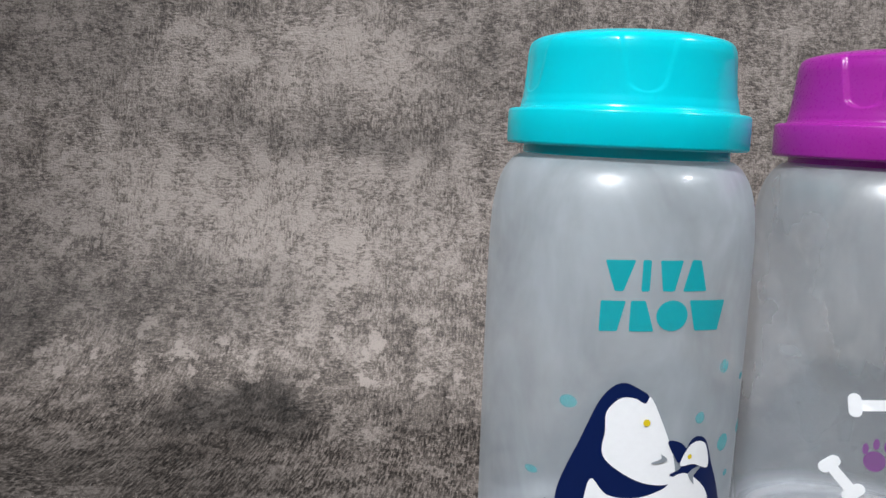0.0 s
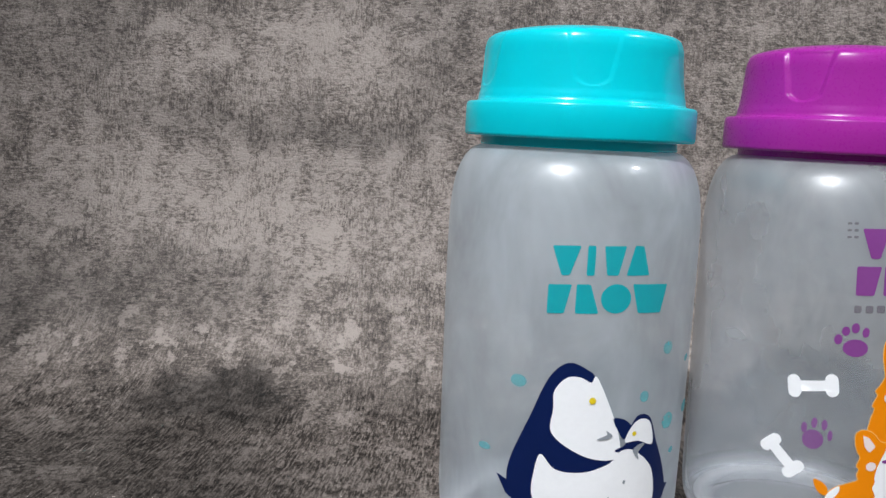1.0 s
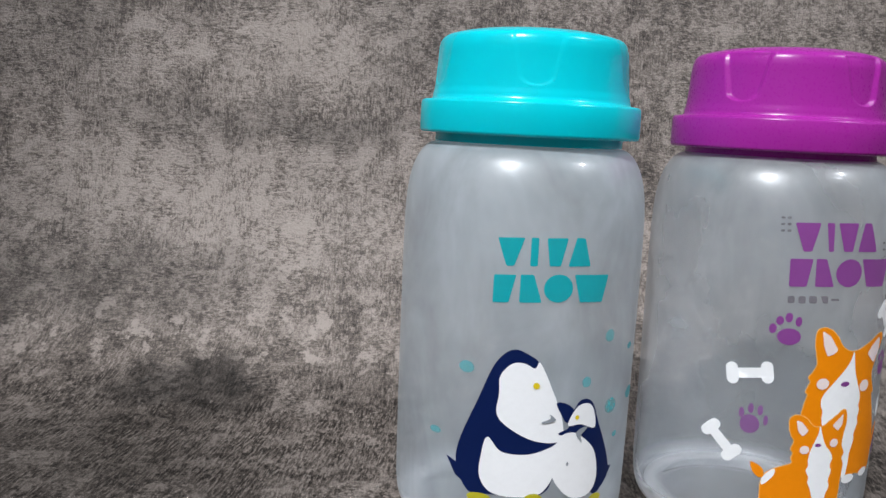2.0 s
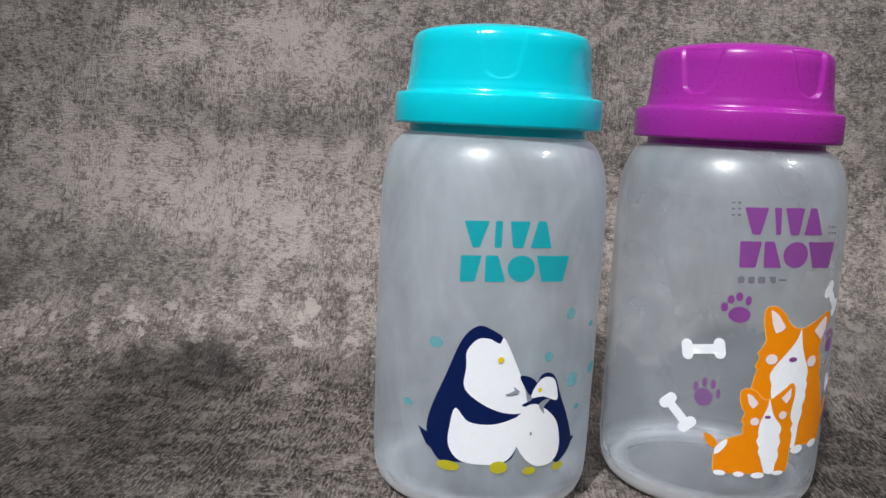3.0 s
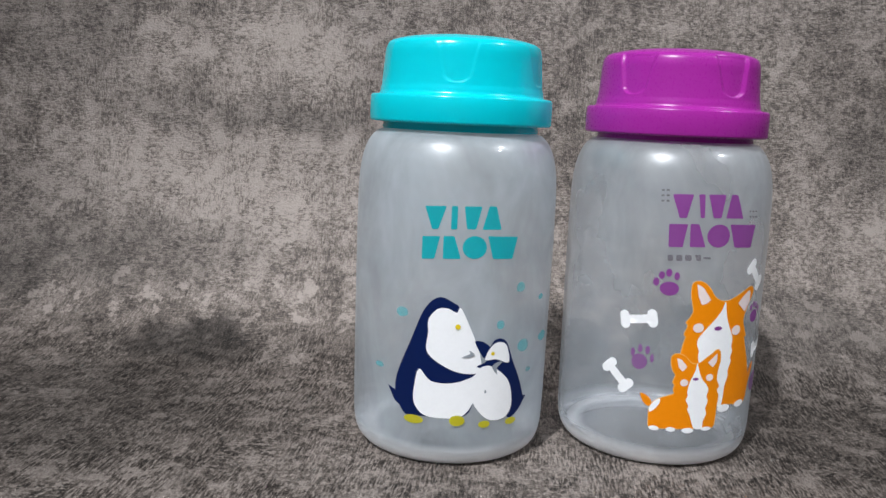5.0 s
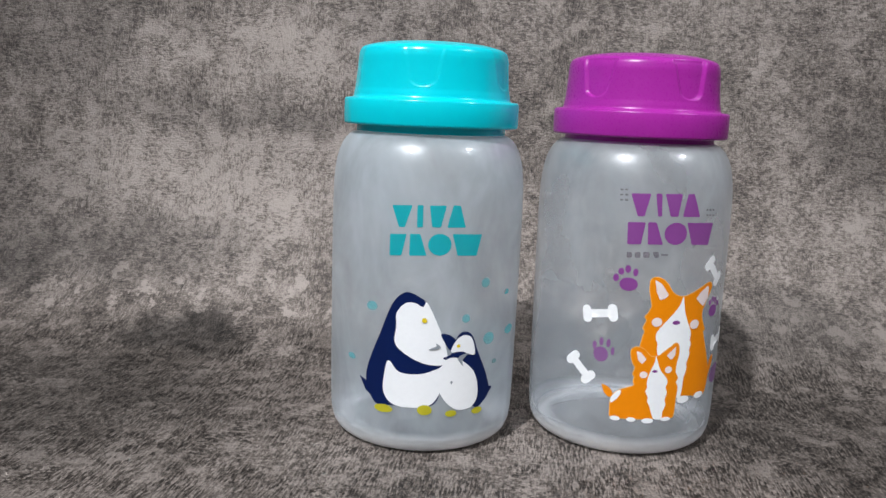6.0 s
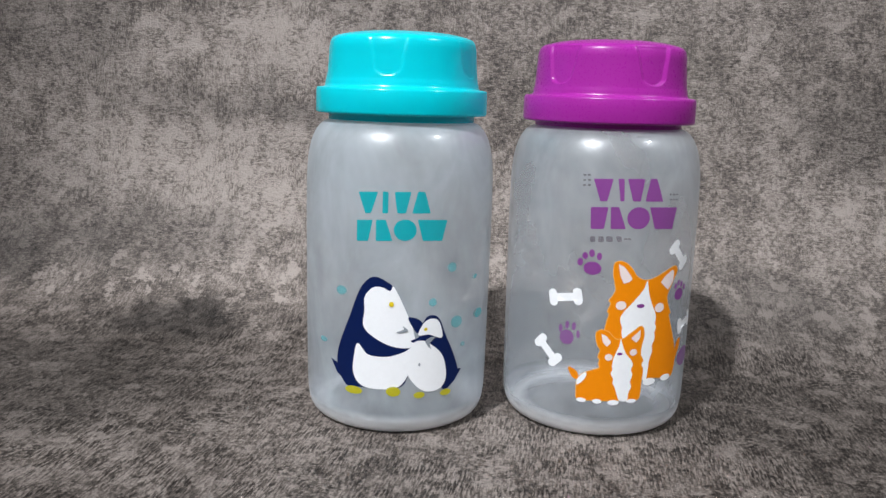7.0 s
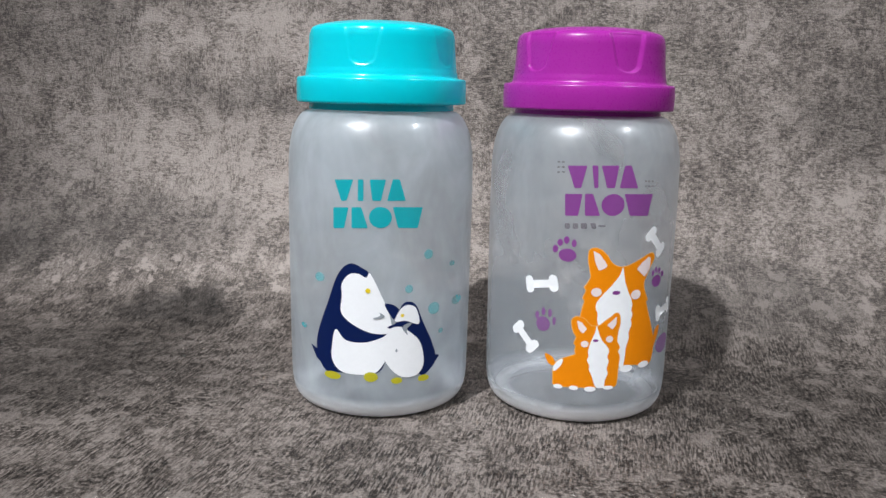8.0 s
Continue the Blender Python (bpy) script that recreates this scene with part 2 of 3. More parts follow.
PALE_PURPLE_INK = ink("pale_purple_ink", (0.28, 0.06, 0.32), 0.6)
EDGE_INK = ink("pale_orange_ink", (0.93, 0.52, 0.16))
GREY_INK = ink("grey_ink", (0.16, 0.13, 0.17), 0.6)


# ---- builders ----
from mathutils.geometry import tessellate_polygon


def part(name, bm, mat, parent=None, label="", smooth=True):
    me = bpy.data.meshes.new(name)
    bm.normal_update()
    bm.to_mesh(me)
    bm.free()
    me.materials.append(mat)
    if smooth:
        me.polygons.foreach_set("use_smooth", [True] * len(me.polygons))
    ob = new(name, me)
    ob.parent = parent
    return tagged(ob, label)


def block(name, lo, hi, mat, parent=None):
    bm = bmesh.new()
    bmesh.ops.create_cube(bm, size=1)
    for v in bm.verts:
        v.co = [(a + b) / 2 + c * (b - a) for a, b, c in zip(lo, hi, v.co)]
    return part(name, bm, mat, parent, smooth=False)


def rounded(points, steps=5, closed=False):
    """A smooth line through the points (Catmull-Rom)."""
    n, out = len(points), []
    for i in range(n if closed else n - 1):
        if closed:
            a, b, c, d = (Vector(points[(i + k) % n]) for k in (-1, 0, 1, 2))
        else:
            a, b, c, d = (Vector(points[min(max(i + k, 0), n - 1)]) for k in (-1, 0, 1, 2))
        for s in range(steps):
            u = s / steps
            out.append(0.5 * (2 * b + (c - a) * u + (2 * a - 5 * b + 4 * c - d) * u * u + (3 * b - a - 3 * c + d) * u ** 3))
    if not closed:
        out.append(Vector(points[-1]))
    return out


def lathe(profile, segments, push=None):
    """Turns a line of (radius, height) in mm round the z axis; push(angle, r, z) gives a dent in mm."""
    bm, rings = bmesh.new(), []
    for r, z in profile:
        if r < 0.01:
            rings.append([bm.verts.new((0, 0, z / 1000))] * segments)
            continue
        ring = []
        for i in range(segments):
            a = math.tau * i / segments
            q = r - (push(a, r, z) if push else 0)
            ring.append(bm.verts.new((q * math.sin(a) / 1000, -q * math.cos(a) / 1000, z / 1000)))
        rings.append(ring)
    for lo, hi in zip(rings, rings[1:]):
        for i in range(segments):
            j = (i + 1) % segments
            vs = []
            for v in (lo[i], lo[j], hi[j], hi[i]):
                if v not in vs:
                    vs.append(v)
            if len(vs) > 2:
                bm.faces.new(vs)
    bmesh.ops.recalc_face_normals(bm, faces=bm.faces)
    return bm


# ---- setting ----
Y_BEND, R_BEND, LEAN_ANGLE = 0.226, 0.0887, radians(83)


def backdrop_sheet():
    """One sheet that lies flat in front and sweeps up behind in a bend."""
    line = [(y, 0.0, y) for y in np.linspace(-0.45, Y_BEND, 30)]
    for a in np.linspace(0, LEAN_ANGLE, 40)[1:]:
        line.append((Y_BEND + R_BEND * math.sin(a), R_BEND * (1 - math.cos(a)), Y_BEND + R_BEND * a))
    y, z, v = line[-1]
    for s in np.linspace(0, 0.40, 24)[1:]:
        line.append((y + s * math.cos(LEAN_ANGLE), z + s * math.sin(LEAN_ANGLE), v + s))
    xs = np.linspace(-0.42, 0.48, 60)
    bm = bmesh.new()
    layer = bm.loops.layers.uv.new("UVMap")
    grid, where = [], {}
    for y, z, v in line:
        row = []
        for x in xs:
            swell = 0.0008 * noise.noise((x * 7, v * 7, 2.0)) * min(1, max(0, (v - 0.27) / 0.05))
            q = bm.verts.new((x, y - swell, z))
            where[q] = (x, v if v > 0.30 else 0.30 - (0.30 - v) * 0.85)
            row.append(q)
        grid.append(row)
    for r0, r1 in zip(grid, grid[1:]):
        for i in range(len(xs) - 1):
            f = bm.faces.new((r0[i], r0[i + 1], r1[i + 1], r1[i]))
            for loop in f.loops:
                loop[layer].uv = where[loop.vert]
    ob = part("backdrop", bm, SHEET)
    thick = ob.modifiers.new("thickness", "SOLIDIFY")
    thick.thickness, thick.offset = 0.0012, -1
    return tagged(ob, "mottled grey-brown cement-look sheet sweeping up behind bottles", "backdrop", kind="structure")


backdrop_sheet()
tagged(block("floor", (-1.7, -2.3, -0.10), (2.4, 0.50, -0.0025), FLOOR_PAINT), "plain brown-grey floor under the sheet", "floor", kind="structure")
tagged(block("wall_north", (-1.7, 0.375, -0.002), (2.4, 0.50, CEILING), WALL_PAINT), "plain off-white painted wall", "wall", kind="structure")
tagged(block("wall_south", (-1.7, -2.42, -0.10), (2.4, -2.302, CEILING), WALL_PAINT), "plain off-white painted wall", "wall", kind="structure")
tagged(block("wall_west", (-1.82, -2.42, -0.10), (-1.702, 0.50, CEILING), WALL_PAINT), "plain off-white painted wall", "wall", kind="structure")
tagged(block("wall_east", (2.402, -2.42, -0.10), (2.52, 0.50, CEILING), WALL_PAINT), "plain off-white painted wall", "wall", kind="structure")
tagged(block("ceiling", (-1.82, -2.42, CEILING + 0.002), (2.52, 0.50, CEILING + 0.10), CEILING_PAINT), "plain white ceiling", "ceiling", kind="structure")


def ceiling_lamp(x, y):
    lamp = new("ceiling_lamp")
    lamp.location = (x, y, CEILING)
    part("lamp_holder", lathe(rounded([(0, 0), (52, 0), (54, -4), (50, -12), (26, -18), (22, -24), (22, -66), (18, -70), (0, -70)], 2), 48), HOUSING, lamp)
    tagged(lamp, "white ceiling lamp holder with a bare bulb", "lamp", "ceiling lamps")


for lx, ly, share in LAMPS:
    ceiling_lamp(lx, ly)

# ---- bottles ----
BODY_OUT = [(0, 3.2), (10, 2.9), (17, 2.0), (21.2, 0.6), (22.6, 0), (24.0, 0.25), (26.1, 1.7), (27.3, 4.0), (27.9, 7.5), (28.1, 13), (28.3, 30), (28.5, 60), (28.45, 70),
            (28.35, 75), (28.0, 79.5), (27.3, 83.3), (26.2, 86.4), (24.9, 88.5), (23.4, 89.9), (22.0, 90.5), (21.1, 91.4), (21.1, 96)]
BODY_IN = [(20.0, 96), (20.0, 91.2), (20.9, 89.6), (22.6, 88.8), (24.0, 87.5), (25.2, 85.6), (26.2, 82.7), (26.9, 79.0), (27.25, 74.6), (27.35, 70), (27.4, 60), (27.2, 30), (27.0, 13),
           (26.8, 8.2), (26.1, 5.4), (24.8, 3.5), (22.6, 3.0), (17, 4.2), (10, 5.0), (0, 5.3)]
CAP = [(0, 116.6), (8, 116.5), (14, 116.1), (18.4, 115.3), (21.05, 114.3), (21.95, 112.3), (22.2, 109), (22.5, 105), (22.7, 103.0)]
CAP_FOOT = [(22.78, 102.4), (22.95, 101.9), (23.05, 101.2), (23.15, 100.5), (23.5, 100.15), (25.1, 100.0), (25.5, 99.8), (25.7, 99.3), (25.75, 97), (25.75, 93.2), (25.6, 92.7), (25.2, 92.5),
            (22.4, 92.5), (21.8, 93.4), (21.0, 100), (20.6, 110), (14, 113.5), (0, 114.2)]
SKIRT = [(21.3, 94.0), (22.0, 94.0), (21.95, 92.5), (22.1, 90.9), (22.0, 90.6), (21.5, 90.5), (21.3, 90.8), (21.3, 94.0)]


def wall_radius(z):
    """Outside radius of the body, in mm, at a height in mm."""
    line = BODY_OUT[4:]
    return float(np.interp(z, [q[1] for q in line], [q[0] for q in line]))


def grip(turns, depth):
    """U-shaped finger dents round the cap, open at the top."""
    def push(a, r, z):
        if z < 103.4 or z > 115.2:
            return 0.0
        dent = 0.0
        for c in turns:
            d = abs((a - radians(c) + math.pi) % math.tau - math.pi) * r
            half = 3.5 * min(1, (z - 103.4) / 1.5) ** 0.33 + 0.22 * (z - 103.4)
            u = min(1, max(0, (half - d) / 0.7))
            dent = max(dent, depth * u * u * (3 - 2 * u))
        return dent * min(1, (115.2 - z) / 1.5)
    return push


def bottle(x, y, wall, colour, colour_name, grips, depth, drop, wide, label):
    base = new("baby_bottle")
    base.matrix_world = pose(x, y, 0)
    tagged(base, label, "baby bottle", "baby bottles")
    body = part("body", lathe(rounded(BODY_OUT, 4) + rounded(BODY_IN, 4), 128), wall, base, "cloudy translucent plastic bottle body")
    body.scale = (wide, wide, 1)
    body.data.materials.append(FROSTED_INSIDE)
    for f in body.data.polygons:
        c = f.center
        f.material_index = 1 if math.hypot(c.x, c.y) * 1000 < wall_radius(c.z * 1000) - 0.45 and c.z > 0.0034 else 0
    cap = part("cap", lathe(rounded(CAP, 8) + [Vector(q) for q in CAP_FOOT], 320, grip(grips, depth)), colour, base, colour_name + " plastic screw cap with finger dents")
    cap.location.z = -drop
    part("skirt", lathe([Vector(q) for q in SKIRT], 96), colour, cap)
    return body


def printer(body):
    """Tools that print flat ink on a bottle's wall: places in mm, round the wall from its front and up."""
    def lay(name, mat, layer, outline_points):
        bm = bmesh.new()
        corners = [bm.verts.new((p[0], p[1], 0)) for p in outline_points]
        for three in tessellate_polygon([[q.co for q in corners]]):
            bm.faces.new([corners[k] for k in three])
        lo, hi = min(p[0] for p in outline_points), max(p[0] for p in outline_points)
        for c in np.arange(math.ceil(lo) + 0.137, hi, 0.8):
            bmesh.ops.bisect_plane(bm, geom=bm.verts[:] + bm.edges[:] + bm.faces[:], plane_co=(c, 0, 0), plane_no=(1, 0, 0))
        bmesh.ops.recalc_face_normals(bm, faces=bm.faces)
        for v in bm.verts:
            a, z = v.co.x / 28.5, v.co.y
            r = wall_radius(z) + 0.15 + 0.07 * layer
            v.co = (r * math.sin(a) / 1000, -r * math.cos(a) / 1000, z / 1000)
        return part(name, bm, mat, body)

    def outline(name, mat, layer, points, sharp=False):
        if sharp:
            line = []
            n = len(points)
            for i in range(n):
                a, b, c = (Vector(points[(i + k) % n]) for k in (-1, 0, 1))
                r = min(0.35, 0.25 * (a - b).length, 0.25 * (c - b).length)
                p, q = b + (a - b).normalized() * r, b + (c - b).normalized() * r
                line += [p, (p + 2 * b + q) / 4, q]
        else:
            line = rounded(points, 6, True)
        lay(name, mat, layer, line)

    def edging(mat, layer, points, width):
        """A pale border that shows round a shape."""
        line = rounded(points, 6, True)
        n = len(line)
        wide = []
        area = sum(line[i].x * line[(i + 1) % n].y - line[(i + 1) % n].x * line[i].y for i in range(n))
        for i in range(n):
            d = (line[(i + 1) % n] - line[i - 1]).normalized()
            ragged = width * (1 + 0.5 * noise.noise((line[i].x * 1.3, line[i].y * 1.3, 0)))
            wide.append(line[i] + Vector((d.y, -d.x)) * (ragged if area > 0 else -ragged))
        lay("printed_edging", mat, layer, wide)

    def spot(name, mat, layer, cx, cz, rx, rz):
        lay(name, mat, layer, [Vector((cx + rx * math.cos(k * math.tau / 28), cz + rz * math.sin(k * math.tau / 28))) for k in range(28)])

    def bone(mat, x0, z0, x1, z1):
        """A bar with two round knobs at each end."""
        a, b = Vector((x0, z0)), Vector((x1, z1))
        d = (b - a).normalized()
        n = Vector((-d.y, d.x))
        ends = []
        for c, s in ((b, 1), (a, -1)):
            for side in (-1, 1):
                knob = c + n * s * side * 1.25
                first = math.atan2((n * s * side).y, (n * s * side).x) - 0.65 * math.pi
                ends += [knob + 1.3 * Vector((math.cos(first + k * 0.13 * math.pi), math.sin(first + k * 0.13 * math.pi))) for k in range(1, 10)]
        lay("printed_shape", mat, 0, ends)

    return outline, spot, bone, edging


def print_first(body):
    outline, spot, bone, edging = printer(body)
    outline("brand_mark", TEAL_INK, 0, [(-7.9, 71.6), (-2.2, 71.9), (-4.2, 65.8), (-5.8, 65.7)], True)
    outline("brand_mark", TEAL_INK, 0, [(-0.9, 72.0), (0.7, 72.0), (0.7, 66.0), (-0.9, 65.9)], True)
    outline("brand_mark", TEAL_INK, 0, [(2.4, 72.0), (7.0, 72.1), (5.6, 66.1), (3.2, 66.1)], True)
    outline("brand_mark", TEAL_INK, 0, [(8.9, 72.2), (10.9, 72.1), (12.6, 66.1), (7.3, 66.1)], True)
    outline("brand_mark", TEAL_INK, 0, [(-8.3, 63.7), (-3.6, 64.0), (-4.9, 58.0), (-8.3, 57.7)], True)
    outline("brand_mark", TEAL_INK, 0, [(-2.7, 64.1), (0.1, 64.2), (2.0, 58.3), (-2.7, 58.1)], True)
    spot("brand_mark", TEAL_INK, 0, 5.5, 61.4, 3.2, 3.0)
    outline("brand_mark", TEAL_INK, 0, [(8.9, 64.4), (17.8, 64.1), (16.3, 58.2), (10.5, 58.4)], True)
    outline("printed_shape", NAVY_INK, 0, [(-3.1, 47.9), (1.1, 46.4), (2.5, 45.0), (4.8, 40.8), (8.1, 33.6), (8.7, 27.6), (7.4, 20.0), (4.5, 15.4), (-6.6, 14.9), (-11.6, 14.9), (-14.6, 20.1), (-14.3, 25.7), (-10.4, 35.8), (-6.9, 44.5)])
    outline("printed_shape", WHITE_INK, 1, [(-5.7, 41.8), (-3.4, 44.7), (-0.7, 45.0), (1.6, 44.0), (2.7, 45.2), (5.5, 39.8), (8.4, 32.7), (8.5, 27.8), (2.8, 27.7), (-3.1, 30.4), (-6.0, 33.4), (-5.7, 38.0)])
    outline("printed_shape", WHITE_INK, 1, [(-7.7, 28.0), (-4.5, 25.0), (1.2, 24.7), (6.2, 26.3), (8.5, 27.5), (7.4, 20.0), (4.5, 15.7), (-0.5, 14.8), (-6.3, 15.4), (-9.1, 18.8), (-8.9, 24.0)])
    outline("printed_shape", NAVY_INK, 0, [(-17.3, 21.9), (-14.4, 20.8), (-11.3, 15.8), (-14.9, 17.9)], True)
    outline("printed_shape", NAVY_INK, 2, [(6.9, 36.3), (9.6, 35.9), (11.4, 33.9), (9.8, 31.7), (8.4, 33.2)])
    outline("printed_shape", NAVY_INK, 2, [(12.7, 36.6), (16.0, 35.8), (18.5, 30.3), (21.7, 23.8), (23.4, 18.2), (21.1, 15.1), (18.2, 14.0), (15.4, 18.6), (13.5, 27.4), (7.8, 29.2), (10.1, 30.6), (10.7, 33.5)])
    outline("printed_shape", WHITE_INK, 3, [(9.9, 31.2), (11.4, 34.6), (13.7, 35.8), (16.2, 34.6), (17.2, 29.9), (13.1, 31.1)])
    outline("printed_shape", WHITE_INK, 3, [(8.1, 28.0), (10.4, 29.5), (13.4, 28.4), (17.6, 24.3), (19.0, 18.0), (17.1, 14.5), (12.7, 14.0), (9.2, 16.3), (6.7, 20.9)])
    spot("printed_shape", YELLOW_INK, 4, -8.9, 13.8, 2.8, 1.2)
    spot("printed_shape", YELLOW_INK, 4, 3.0, 14.3, 2.1, 1.5)
    spot("printed_shape", YELLOW_INK, 4, 10.6, 13.1, 1.7, 1.0)
    spot("printed_shape", YELLOW_INK, 4, 19.0, 13.0, 1.9, 1.0)
    spot("printed_dot", PALE_TEAL_INK, 0, -13.3, 42.9, 1.8, 1.3)
    spot("printed_dot", PALE_TEAL_INK, 0, 20.0, 50.3, 1.5, 1.4)
    spot("printed_dot", PALE_TEAL_INK, 0, 29.5, 46.5, 1.3, 0.8)
    spot("printed_dot", PALE_TEAL_INK, 0, 14.0, 40.5, 1.2, 1.2)
    spot("printed_dot", PALE_TEAL_INK, 0, 22.3, 33.9, 2.1, 1.8)
    spot("printed_dot", PALE_TEAL_INK, 0, 32.4, 34.8, 2.7, 1.4)
    spot("printed_dot", PALE_TEAL_INK, 0, -20.7, 26.9, 1.6, 0.8)
    spot("printed_dot", PALE_TEAL_INK, 0, 16.1, 30.2, 0.5, 0.5)
    spot("printed_dot", PALE_TEAL_INK, 0, 25.1, 26.6, 1.0, 0.7)
    outline("printed_shape", NAVY_INK, 0, [(22.7, 19.6), (24.9, 19.1), (22.7, 16.6)], True)
    spot("printed_shape", BRIGHT_YELLOW_INK, 4, 2.1, 40.2, 0.7, 0.7)
    spot("printed_shape", BRIGHT_YELLOW_INK, 4, 12.0, 32.8, 0.5, 0.5)
    # scuffs in the white ink
    outline("printed_scuff", SCUFF_INK, 4, [(3.6, 32.0), (5.6, 32.9), (5.5, 33.8), (6.9, 32.6), (5.2, 31.9)])
    outline("printed_scuff", SCUFF_INK, 4, [(12.0, 29.0), (13.2, 30.2), (15.0, 30.3), (13.4, 28.6), (13.6, 26.9)])
    spot("printed_scuff", SCUFF_INK, 4, 10.4, 22.3, 0.3, 0.45)


def print_second(body):
    outline, spot, bone, edging = printer(body)
    outline("brand_mark", PURPLE_INK, 0, [(-5.7, 77.0), (-0.3, 77.2), (-1.7, 70.9), (-3.5, 70.8)], True)
    outline("brand_mark", PURPLE_INK, 0, [(1.0, 77.3), (2.7, 77.3), (3.0, 71.1), (1.9, 71.0)], True)
    outline("brand_mark", PURPLE_INK, 0, [(3.6, 77.3), (8.6, 77.4), (7.6, 71.1), (5.4, 71.1)], True)
    outline("brand_mark", PURPLE_INK, 0, [(10.3, 77.4), (12.3, 77.4), (14.7, 71.0), (9.0, 71.1)], True)
    outline("brand_mark", PURPLE_INK, 0, [(-6.0, 69.1), (-1.2, 69.3), (-2.1, 63.1), (-5.7, 62.9)], True)
    outline("brand_mark", PURPLE_INK, 0, [(-0.6, 69.4), (1.7, 69.4), (3.9, 63.3), (-0.3, 63.2)], True)
    spot("brand_mark", PURPLE_INK, 0, 7.4, 66.4, 3.3, 3.1)
    outline("brand_mark", PURPLE_INK, 0, [(10.5, 69.5), (20.1, 69.2), (18.7, 63.0), (12.5, 63.3)], True)
    outline("printed_bar", GREY_INK, 0, [(-5.7, 60.8), (-4.3, 60.9), (-4.2, 59.3), (-5.6, 59.2)], True)
    outline("printed_bar", GREY_INK, 0, [(-3.5, 60.9), (-2.0, 61.0), (-1.9, 59.4), (-3.4, 59.3)], True)
    outline("printed_bar", GREY_INK, 0, [(-1.3, 61.1), (0.4, 61.1), (0.5, 59.5), (-1.2, 59.5)], True)
    outline("printed_bar", GREY_INK, 0, [(1.2, 61.2), (2.9, 61.2), (3.0, 59.6), (1.9, 59.6)], True)
    outline("printed_bar", GREY_INK, 0, [(3.6, 60.7), (5.5, 60.7), (5.6, 60.2), (3.6, 60.2)], True)
    outline("printed_bar", GREY_INK, 0, [(-8.7, 78.1), (-7.9, 78.1), (-7.8, 77.7), (-8.6, 77.6)], True)
    outline("printed_bar", GREY_INK, 0, [(16.9, 73.2), (17.6, 73.1), (17.6, 72.7), (16.9, 72.7)], True)
    outline("printed_bar", GREY_INK, 0, [(-8.6, 76.7), (-7.8, 76.7), (-7.8, 76.3), (-8.6, 76.2)], True)
    outline("printed_bar", GREY_INK, 0, [(18.0, 73.1), (18.9, 73.1), (18.9, 72.6), (18.1, 72.6)], True)
    outline("printed_bar", GREY_INK, 0, [(-8.5, 75.3), (-7.7, 75.3), (-7.7, 74.9), (-8.5, 74.8)], True)
    outline("printed_bar", GREY_INK, 0, [(19.3, 73.1), (20.2, 73.0), (20.2, 72.6), (19.4, 72.6)], True)
    outline("printed_bar", GREY_INK, 0, [(-7.4, 78.2), (-6.6, 78.2), (-6.6, 77.7), (-7.4, 77.7)], True)
    outline("printed_bar", GREY_INK, 0, [(17.0, 71.7), (17.7, 71.7), (17.8, 71.2), (17.0, 71.3)], True)
    outline("printed_bar", GREY_INK, 0, [(-7.3, 76.8), (-6.5, 76.8), (-6.5, 76.3), (-7.3, 76.3)], True)
    outline("printed_bar", GREY_INK, 0, [(18.2, 71.7), (19.0, 71.6), (19.1, 71.2), (18.2, 71.2)], True)
    outline("printed_bar", GREY_INK, 0, [(-7.2, 75.4), (-6.4, 75.4), (-6.4, 74.9), (-7.2, 74.9)], True)
    outline("printed_bar", GREY_INK, 0, [(19.5, 71.6), (20.3, 71.6), (20.4, 71.1), (19.5, 71.1)], True)
    spot("printed_dot", PURPLE_INK, 0, -4.5, 51.7, 2.5, 1.9)
    spot("printed_dot", PURPLE_INK, 0, -8.0, 53.3, 0.8, 1.1)
    spot("printed_dot", PURPLE_INK, 0, -6.7, 55.2, 0.8, 1.0)
    spot("printed_dot", PURPLE_INK, 0, -4.9, 56.0, 0.8, 1.1)
    spot("printed_dot", PURPLE_INK, 0, -2.8, 55.2, 0.7, 1.1)
    spot("printed_dot", PALE_PURPLE_INK, 0, -10.7, 30.7, 2.1, 2.2)
    spot("printed_dot", PALE_PURPLE_INK, 0, -12.6, 33.1, 0.6, 1.2)
    spot("printed_dot", PALE_PURPLE_INK, 0, -10.7, 34.4, 0.6, 1.2)
    spot("printed_dot", PALE_PURPLE_INK, 0, -8.7, 34.2, 0.6, 1.2)
    spot("printed_dot", PALE_PURPLE_INK, 0, -7.4, 32.0, 0.5, 1.2)
    spot("printed_dot", PURPLE_INK, 0, 24.6, 43.3, 2.2, 1.8)
    spot("printed_dot", PURPLE_INK, 0, 22.6, 45.9, 0.6, 0.9)
    spot("printed_dot", PURPLE_INK, 0, 24.0, 46.7, 0.6, 0.9)
    spot("printed_dot", PURPLE_INK, 0, 25.6, 46.2, 0.7, 1.0)
    spot("printed_dot", PURPLE_INK, 0, 27.4, 45.1, 0.8, 0.9)
    spot("printed_dot", PALE_PURPLE_INK, 0, 31.6, 22.9, 4.7, 3.0)
    bone(WHITE_INK, -15.4, 41.9, -8.1, 43.1)
    bone(WHITE_INK, -19.0, 28.2, -13.9, 23.2)
    bone(WHITE_INK, 20.6, 57.6, 25.4, 52.6)
    bone(WHITE_INK, 26.8, 33.1, 33.8, 34.4)
